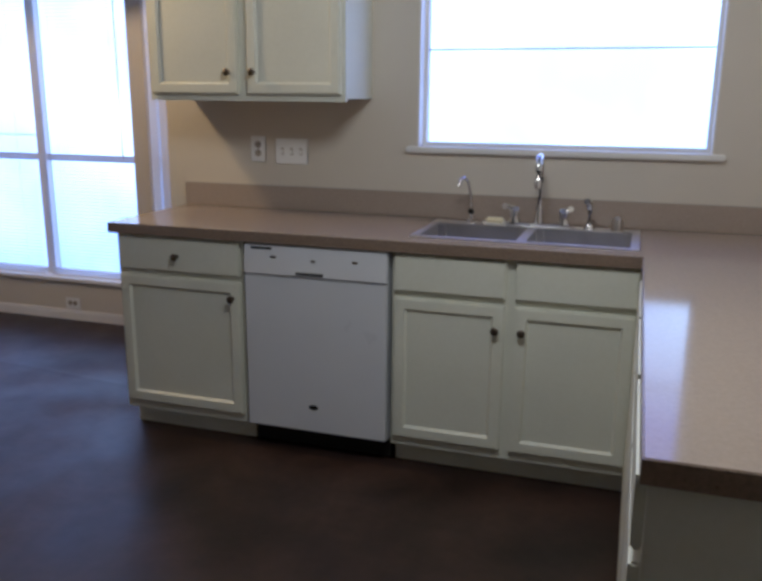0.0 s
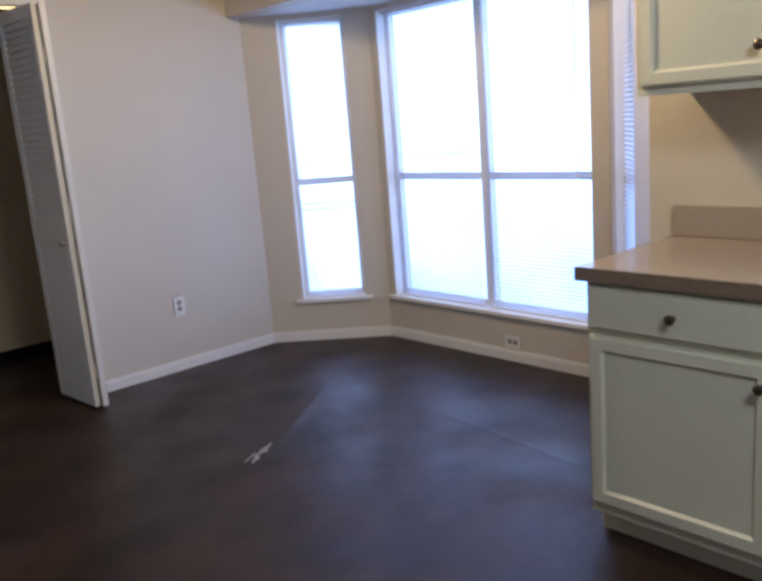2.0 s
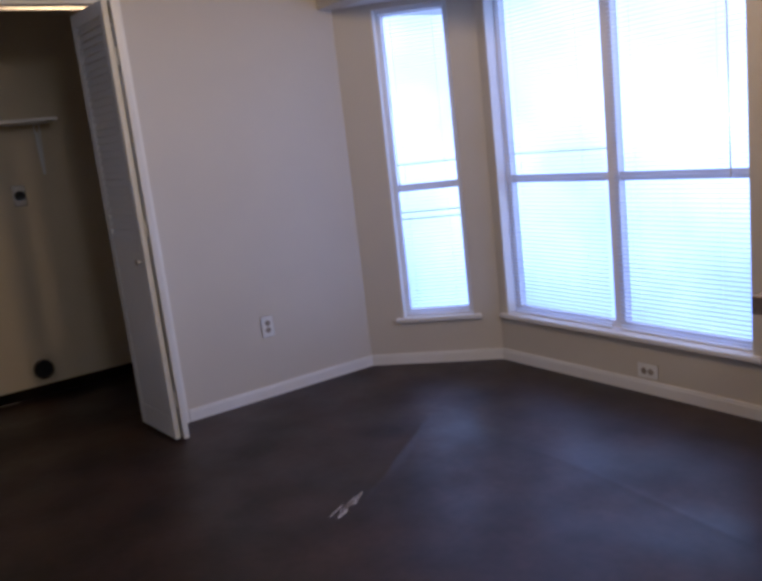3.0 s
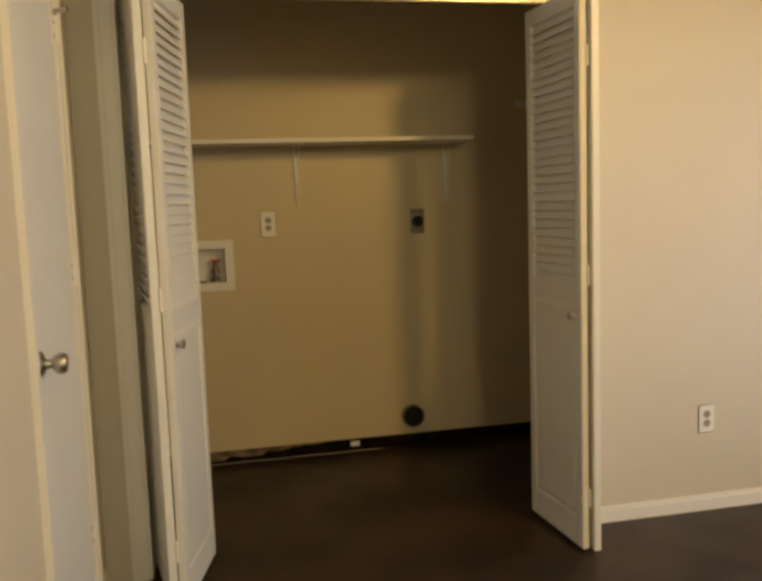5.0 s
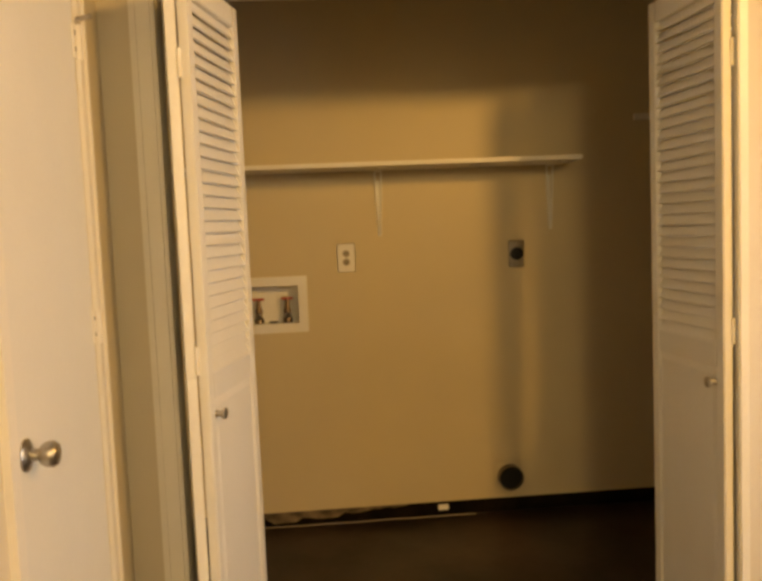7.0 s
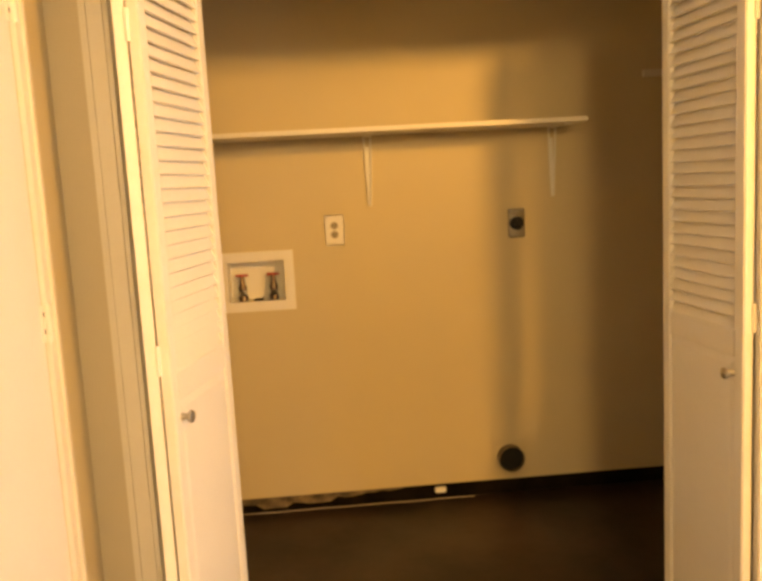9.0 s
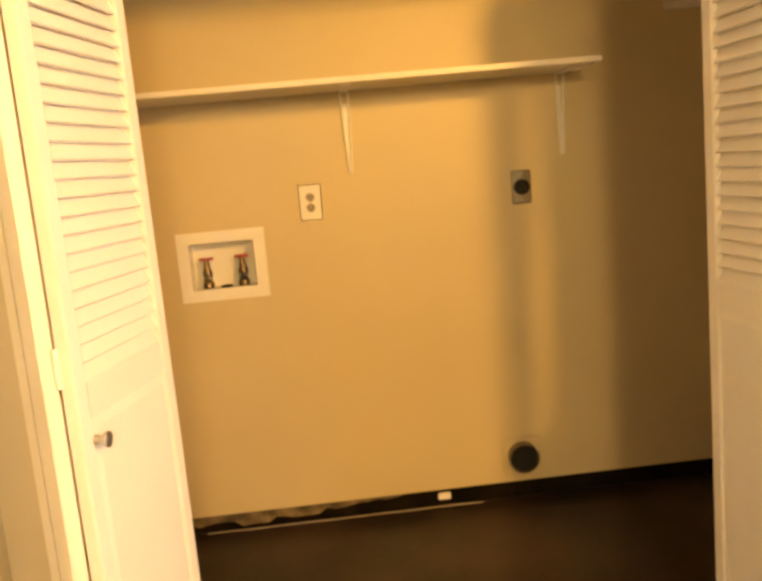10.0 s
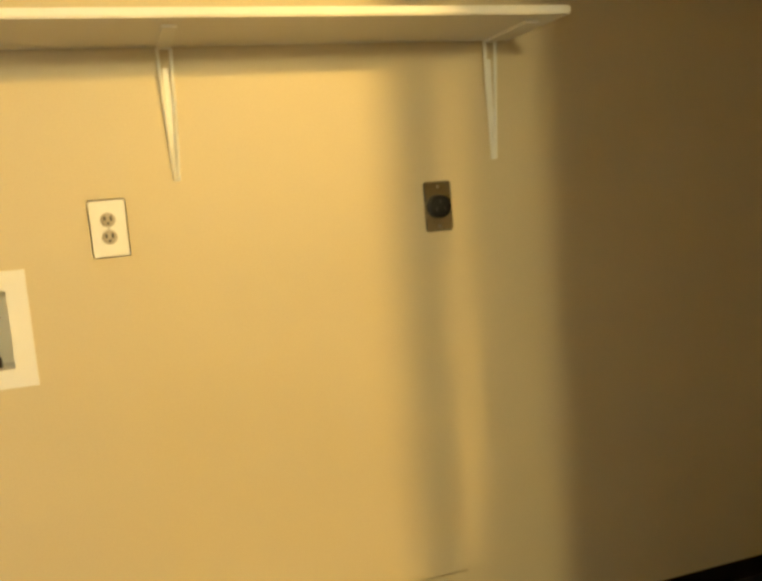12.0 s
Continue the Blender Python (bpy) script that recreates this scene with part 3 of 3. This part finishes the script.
EAST = Matrix.Rotation(radians(-90), 4, "Z")   # plate's y axis to the east
outlet(Matrix.Translation((XB, -1.566, 1.258)) @ EAST, "white duplex outlet on the cream closet wall", w=0.083, h=0.132)
outlet(Matrix.Translation((XW, 0.133, 0.397)) @ EAST, "white duplex outlet low on the beige wall")
outlet(Matrix.Translation((-1.965, YB, 0.112)) @ Matrix.Rotation(radians(180), 4, "Z") @ pose(0, 0, 0, 0, 90), "white outlet set sideways below the bay window", h=0.115)
outlet(Matrix.Translation((-0.232, YS, 1.19)) @ Matrix.Rotation(radians(180), 4, "Z"), "white outlet above the counter backsplash", h=0.118)
outlet(Matrix.Translation((-0.062, YS, 1.182)) @ Matrix.Rotation(radians(180), 4, "Z"), "wide white switch plate with three toggles", w=0.162, h=0.118, gangs=3, switch=True)

dry = thing("dryer_outlet", Matrix.Translation((XB, -0.765, 1.243)) @ EAST, "steel plate with a round black dryer socket", "outlet")
bm = bmesh.new()
box(bm, (-0.037, 0, -0.063), (0.037, 0.006, 0.063))
bevel(bm, 0.005, 3)
part("cover", bm, PLATE, dry, "shiny steel cover plate", True)
sock = lathe("socket", [(0.004, 0.029), (0.020, 0.029), (0.022, 0.026)], BLACK, dry, pose(0, 0, 0, -90), "round black socket", 24)
for a in (90, 210, 330):
    x, z = 0.013 * math.cos(radians(a)), 0.013 * math.sin(radians(a))
    block("slot", (x - 0.002, 0.0215, z - 0.005), (x + 0.002, 0.0225, z + 0.005), SLOT, sock, w=0)
for z in (-0.05, 0.05):
    lathe("screw", [(0.006, 0.004), (0.008, 0.003)], NICKEL, dry, pose(0, 0, z, -90), sides=8)

vent = thing("dryer_vent", Matrix.Translation((XB, -0.828, 0.178)) @ EAST, "open round metal dryer vent with a dark hollow", "vent")
bm = bmesh.new()
box(bm, (-0.077, 0, -0.077), (0.077, 0.004, 0.077))
bevel(bm, 0.003)
part("wall_flange", bm, CLOSET, vent, "square flange painted over", True)
bm = bmesh.new()
sides = 28
prof = [(0.059, 0.004), (0.059, 0.046), (0.056, 0.046), (0.055, 0.008)]
rings = [[bm.verts.new((r * math.cos(2 * math.pi * k / sides), d, r * math.sin(2 * math.pi * k / sides))) for k in range(sides)] for r, d in prof]
for r0, r1 in zip(rings, rings[1:]):
    for k in range(sides):
        bm.faces.new((r0[k], r0[(k + 1) % sides], r1[(k + 1) % sides], r1[k]))
part("collar", bm, GALV, vent, "dull metal collar", True)
# no duct behind: a black disc paints the shade of the hollow
lathe("duct_shade_disc", [(0.0045, 0.0545), (0.028, 0.0545)], BLACK, vent, pose(0, 0, 0, -90), "black disc for the shade inside the duct", 28)

wb = thing("washer_box", Matrix.Translation((XB, (BOX0 + BOX1) / 2, (BOXZ0 + BOXZ1) / 2)) @ EAST, "white recessed washer box with two red-handled taps", "washer box")
hw, hh = (BOX1 - BOX0) / 2, (BOXZ1 - BOXZ0) / 2
bm = bmesh.new()
o = 0.043
for x0, x1, z0, z1 in ((-hw - o, -hw, -hh - o, hh + o), (hw, hw + o, -hh - o, hh + o), (-hw, hw, hh, hh + o), (-hw, hw, -hh - o, -hh)):
    box(bm, (x0, 0, z0), (x1, 0.008, z1))
bmesh.ops.remove_doubles(bm, verts=bm.verts, dist=0.0005)
part("face_frame", bm, PLASTIC, wb, "white plastic frame")
bm = bmesh.new()
D = 0.09
for a, b in (((-hw - 0.002, -D, -hh), (-hw, 0.001, hh)), ((hw, -D, -hh), (hw + 0.002, 0.001, hh)), ((-hw, -D, hh), (hw, 0.001, hh + 0.002)), ((-hw, -D, -hh - 0.002), (hw, 0.001, -hh)), ((-hw, -D - 0.003, -hh), (hw, -D, hh))):
    box(bm, a, b)
part("recess", bm, PLASTIC, wb, "white recessed tray")
lathe("drain_hole", [(0, 0.022), (0.004, 0.024), (0.006, 0.020)], BLACK, wb, pose(0.0, -0.04, -hh), "drain", 16)
for x in (-0.068, 0.066):
    v = rod("valve", [(x, -0.035, -hh), (x, -0.035, -hh + 0.02), (x, -0.035, -hh + 0.03), (x, -0.035, -hh + 0.06), (x, -0.035, -hh + 0.075), (x, -0.035, 0.022)], [0.021, 0.021, 0.014, 0.019, 0.013, 0.010], BRASS, wb, "brass supply valve")
    rod("outlet_thread", [(x, -0.035, -hh + 0.045), (x, 0.0, -hh + 0.035)], [0.012, 0.013], CHROME, v)
    bm = bmesh.new()
    box(bm, (x - 0.029, -0.043, 0.020), (x + 0.029, -0.027, 0.031))
    bevel(bm, 0.004)
    part("handle", bm, RED, v, "red handle", True)


# ---------------------------------------------------------------- kitchen
def panel_front(name, x0, x1, z0, z1, parent, y=0.0, inset=0.058, t=0.022, depth=0.011, label=""):
    """Cabinet front with a recessed centre panel; its face looks to -y."""
    bm = bmesh.new()
    box(bm, (x0, y - t, z0), (x1, y - 0.001, z1))
    if inset:
        f = [f for f in bm.faces if f.normal.y < -0.9]
        bmesh.ops.inset_region(bm, faces=f, thickness=inset, depth=0)
        bmesh.ops.inset_region(bm, faces=f, thickness=0.012, depth=-depth)
    outer = [e for e in bm.edges if all(abs(v.co.x - x0) < 1e-4 or abs(v.co.x - x1) < 1e-4 or abs(v.co.z - z0) < 1e-4 or abs(v.co.z - z1) < 1e-4 for v in e.verts) and all(v.co.y < y - t + 1e-4 for v in e.verts)]
    bmesh.ops.bevel(bm, geom=outer, offset=0.006, segments=2, affect="EDGES")
    return part(name, bm, CABINET, parent, label, smooth=True)


def cab_knob(x, z, parent, y=-0.0215):
    return lathe("knob", [(0, 0.009), (0.004, 0.006), (0.014, 0.006), (0.018, 0.014), (0.025, 0.0155), (0.029, 0.010)], DARKMETAL, parent, pose(x, y, z, 90), "dark metal knob", 16)


def base_cabinet(x0, x1, label, doors, drawers, knob_drawer):
    root = thing("base_cabinet", pose(x0, 0, 0), label, "cabinet", "base cabinets")
    w = x1 - x0
    bm = bmesh.new()
    mid = (w / 2 - 0.022, w / 2 + 0.022) if doors == 2 else ()
    slab(bm, sorted([0, 0.018, w - 0.018, w, *mid]), [0.095, 0.145, 0.69, 0.725, 0.84, 0.872],
         lambda u, v: not (0.018 < u < w - 0.018 and (0.145 < v < 0.69 or 0.725 < v < 0.84)) or (doors == 2 and abs(u - w / 2) < 0.022),
         lambda u, v: (u, 0, v), (0, 0.02, 0))
    part("face_frame", bm, CABINET, root)
    for a in (0.0, w - 0.018):
        block("side_panel", (a, 0.0205, 0.095), (a + 0.018, 0.585, 0.872), CABINET, root, w=0)
    block("bottom_panel", (0.0185, 0.0205, 0.095), (w - 0.0185, 0.57, 0.115), CABINET, root, w=0)
    block("back_panel", (0.0185, 0.5705, 0.095), (w - 0.0185, 0.585, 0.872), CABINET, root, w=0)
    block("toe_kick", (0, 0.068, 0), (w, 0.085, 0.095), CABINET, root, w=0)
    dw = w / doors
    for k in range(doors):
        a, b = k * dw + 0.014, (k + 1) * dw - 0.014
        if doors == 2:
            a, b = (0.012, w / 2 - 0.018) if k == 0 else (w / 2 + 0.018, w - 0.012)
        d = panel_front("drawer_front" if drawers else "false_front", a, b, 0.722, 0.858, root, inset=0)
        if knob_drawer:
            cab_knob((a + b) / 2, 0.788, d)
        d = panel_front("door", a, b, 0.135, 0.697, root)
        kx = b - 0.03 if (doors == 1 or k == 0) else a + 0.03
        cab_knob(kx, 0.632 if doors == 1 else 0.607, d)
    return root


base_cabinet(-0.598, -0.012, "cream base cabinet with one drawer and one door", 1, True, True)
base_cabinet(0.612, 1.508, "cream sink base cabinet with two doors and false fronts", 2, False, False)

dwash = thing("dishwasher", pose(0.0, 0, 0), "white built-in dishwasher under the counter", "dishwasher")
W = 0.6
block("body", (0.004, 0.0, 0.10), (W - 0.004, 0.57, 0.866), APPLIANCE, dwash, w=0)
block("door_panel", (0.003, -0.028, 0.105), (W - 0.003, -0.001, 0.742), APPLIANCE, dwash, w=0.004)
bm = bmesh.new()
vs = box(bm, (0.003, -0.034, 0.746), (W - 0.003, -0.001, 0.864))
for v in vs:
    if v.co.z > 0.8 and v.co.y < -0.03:
        v.co.y += 0.008
bevel(bm, 0.004)
panel = part("control_panel", bm, APPLIANCE, dwash, smooth=True)
# finger recess drawn as a raised block, its shade painted black
bm = bmesh.new()
box(bm, (0.225, -0.0355, 0.752), (0.345, -0.030, 0.766))
bevel(bm, 0.005)
part("handle_recess_shade", bm, BLACK, panel, "black block for the shade in the finger recess", True)
block("vent_slot", (0.035, -0.0292, 0.846), (0.125, -0.026, 0.856), BLACK, panel, w=0.002)
for x, z, w_ in ((0.12, 0.815, 0.026), (0.46, 0.815, 0.022), (0.29, 0.808, 0.02)):
    block("button_legend", (x, -0.0335, z), (x + w_, -0.028, z + 0.008), GALV, panel, w=0.002)
lathe("badge", [(0, 0.021), (0.002, 0.02)], BLACK, dwash, pose(0.294, -0.028, 0.211, 90) @ Matrix.Diagonal((1, 0.5, 1, 1)), "small dark oval badge", 20)
# black colour stands in for the shade below the dishwasher door
block("kick_plate_shade", (0.004, 0.05, 0.01), (W - 0.004, 0.065, 0.10), BLACK, dwash, "recessed kick plate, painted black for its shade", w=0)

# peninsula run towards the camera
run = thing("base_cabinet", pose(1.517, -1.61, 0), "cream end cabinet run with a plain end panel", "cabinet", "base cabinets")
block("body", (0.0, 0.022, 0.095), (0.65, 1.60, 0.872), CABINET, run, w=0)
block("end_panel", (-0.004, 0.0, 0.0), (0.65, 0.021, 0.872), CABINET, run)
block("toe_kick", (0.07, 0.022, 0), (0.085, 1.60, 0.095), CABINET, run, w=0)
block("filler", (0.0, 1.6005, 0.095), (0.05, 1.655, 0.872), CABINET, run, w=0)
for k in range(3):
    bm = bmesh.new()
    box(bm, (-0.022, 0.035 + k * 0.49, 0.14), (-0.001, 0.505 + k * 0.49, 0.70))
    bevel(bm, 0.005)
    part("door", bm, CABINET, run, smooth=True)
    bm = bmesh.new()
    box(bm, (-0.022, 0.035 + k * 0.49, 0.722), (-0.001, 0.505 + k * 0.49, 0.858))
    bevel(bm, 0.005)
    part("drawer_front", bm, CABINET, run, smooth=True)

SX0, SX1, SY0, SY1 = 0.655, 1.488, 0.065, 0.51
bm = bmesh.new()
T0, T1 = 0.874, 0.914
hole = (SX0 + 0.02, SX1 - 0.02, SY0 + 0.02, SY1 - 0.02)
slab(bm, [-0.62, hole[0], hole[1], 1.503, 2.1695], [-1.638, -0.03, hole[2], hole[3], YS - 0.0005],
     lambda x, y: (x > 1.503 or y > -0.03) and not (hole[0] < x < hole[1] and hole[2] < y < hole[3]), lambda x, y: (x, y, T1), (0, 0, T0 - T1))
top = thing("countertop", pose(0, 0, 0), "tan speckled laminate countertop with a backsplash", "countertop")
part("top", bm, LAMINATE, top)
block("backsplash", (-0.62, YS - 0.02, T1), (2.17, YS - 0.0005, 1.022), LAMINATE, top, w=0.003)
block("backsplash", (2.15, -1.638, T1), (2.1695, YS - 0.02, 1.022), LAMINATE, top, w=0.003)
block("edge_trim", (-0.622, -0.032, T0 - 0.002), (-0.616, YS - 0.02, T1 - 0.002), BLACK, top, "black strip on the counter end", w=0)

# thin bands put the shade of the counter edges into colour
for a, b in (((-0.62, -0.034), (1.4985, -0.0305)), ((1.499, -1.638), (1.5025, -0.034)), ((1.499, -1.642), (2.1695, -1.6385))):
    block("edge_band", (*a, T0 - 0.002), (*b, T1 - 0.0015), EDGE, top, "brown laminate edge with its shade painted in", w=0)

# double-bowl sink
sink = thing("sink", pose(SX0, SY0, T1), "stainless double-bowl kitchen sink set in the counter", "sink")
w, d = SX1 - SX0, SY1 - SY0
bowls = ((0.03, w / 2 - 0.018), (w / 2 + 0.018, w - 0.03))
y0, y1 = 0.03, d - 0.095
bm = bmesh.new()
for a, b in (((0, 0), (w, y0)), ((0, y1), (w, d)), ((0, y0), (0.03, y1)), ((w / 2 - 0.018, y0), (w / 2 + 0.018, y1)), ((w - 0.03, y0), (w, y1))):
    box(bm, (a[0], a[1], -0.002), (b[0], b[1], 0.006))
bmesh.ops.remove_doubles(bm, verts=bm.verts, dist=0.0005)
part("rim", bm, RIM, sink, "steel rim, lightened for the window reflected in it")
for x0, x1 in bowls:
    bm = bmesh.new()
    vs = box(bm, (x0, y0, -0.18), (x1, y1, 0.003))
    bmesh.ops.delete(bm, geom=[f for f in bm.faces if f.normal.z > 0.9], context="FACES")
    for v in vs:
        if v.co.z < -0.1:
            v.co.x += 0.02 if v.co.x < (x0 + x1) / 2 else -0.02
            v.co.y += 0.02 if v.co.y < (y0 + y1) / 2 else -0.02
    bmesh.ops.bevel(bm, geom=[e for e in bm.edges if not e.is_boundary], offset=0.03, segments=4, affect="EDGES")
    bowl = part("bowl", bm, STEEL, sink, smooth=True)
    lathe("drain", [(0, 0.04), (0.003, 0.042), (0.004, 0.03)], DARKMETAL, bowl, pose((x0 + x1) / 2, (y0 + y1) / 2, -0.1795), sides=18)

faucet = thing("faucet", pose(1.09, SY1 - 0.045, T1 + 0.006), "chrome kitchen faucet with tall spout and two handles", "faucet")
bm = bmesh.new()
box(bm, (-0.13, -0.025, 0), (0.13, 0.025, 0.014))
bevel(bm, 0.006, 3)
part("deck_plate", bm, CHROME, faucet, smooth=True)
path = [(0, 0, 0.012), (0, 0, 0.06), (0, 0, 0.20)]
for i in range(1, 11):
    a = math.pi * i / 10
    path.append((0, -0.05 + 0.05 * math.cos(a), 0.235 + 0.05 * math.sin(a)))
path += [(0, -0.1, 0.20), (0, -0.1, 0.165)]
rod("spout", path, [0.02, 0.014] + [0.0125] * (len(path) - 4) + [0.014, 0.015], CHROME, faucet, sides=14)
for x in (-0.1, 0.1):
    h = lathe("handle", [(0.012, 0.026), (0.03, 0.022), (0.05, 0.019), (0.066, 0.025), (0.078, 0.016)], CHROME, faucet, pose(x, 0, 0), sides=16)
    rod("lever", [(x, 0, 0.068), (x * 1.2, -0.025, 0.078), (x * 1.3, -0.06, 0.084)], [0.012, 0.010, 0.012], CHROME, h)
tap = thing("filter_tap", pose(0.81, SY1 - 0.04, T1 + 0.006), "slim chrome drinking-water tap with curved neck", "faucet")
rod("neck", [(0, 0, 0), (0, 0, 0.02), (0, 0, 0.025), (-0.005, 0, 0.12), (-0.015, -0.01, 0.17), (-0.028, -0.03, 0.19), (-0.04, -0.055, 0.18), (-0.044, -0.062, 0.155)], [0.018, 0.016, 0.007, 0.006, 0.006, 0.0065, 0.007, 0.007], CHROME, tap)
rod("base_lever", [(0, 0, 0.045), (0.0, -0.03, 0.052)], [0.012, 0.008], BLACK, tap, "black lever")
spray = thing("side_sprayer", pose(1.29, SY1 - 0.04, T1 + 0.006), "chrome side sprayer standing in its holder", "sprayer")
lathe("holder", [(0, 0.022), (0.012, 0.018), (0.02, 0.015)], CHROME, spray, pose(0, 0, 0), sides=16)
rod("spray_head", [(0, 0, 0.018), (0, 0, 0.08), (-0.004, -0.01, 0.105), (-0.012, -0.035, 0.115)], [0.010, 0.012, 0.015, 0.012], CHROME, spray)
cap = thing("air_gap_cap", pose(1.40, SY1 - 0.04, T1 + 0.006), "domed dark chrome air-gap cap on the sink deck", "cap")
lathe("dome", [(0, 0.024), (0.03, 0.023), (0.048, 0.018), (0.056, 0.006)], NICKEL, cap, pose(0, 0, 0), sides=16)
soap = thing("soap_dish", pose(0.915, SY1 - 0.06, T1 + 0.006), "pale soap bar on a small dish", "soap")
lathe("dish", [(0, 0.035), (0.006, 0.045), (0.01, 0.047)], PLASTIC, soap, pose(0, 0, 0) @ Matrix.Diagonal((1.2, 0.7, 1, 1)))
bm = bmesh.new()
box(bm, (-0.04, -0.022, 0.01), (0.04, 0.022, 0.03))
bevel(bm, 0.009, 3)
part("bar", bm, SOAP, soap, smooth=True)

# wall cabinet
wc = thing("wall_cabinet", pose(-0.575, 0.27, 1.408), "cream wall cabinet with two doors and dark knobs", "cabinet")
w, h = 0.90, 0.76
block("body", (0, 0, 0.012), (w, 0.3295, h), CABINET, wc, w=0)
block("bottom_rail", (0, 0, 0), (w, 0.018, 0.0115), CABINET, wc, w=0)
for a, b, kx in ((0.018, w / 2 - 0.022, w / 2 - 0.06), (w / 2 + 0.022, w - 0.018, w / 2 + 0.055)):
    d = panel_front("door", a, b, 0.028, h - 0.02, wc, inset=0.055)
    cab_knob(kx, 0.115, d)
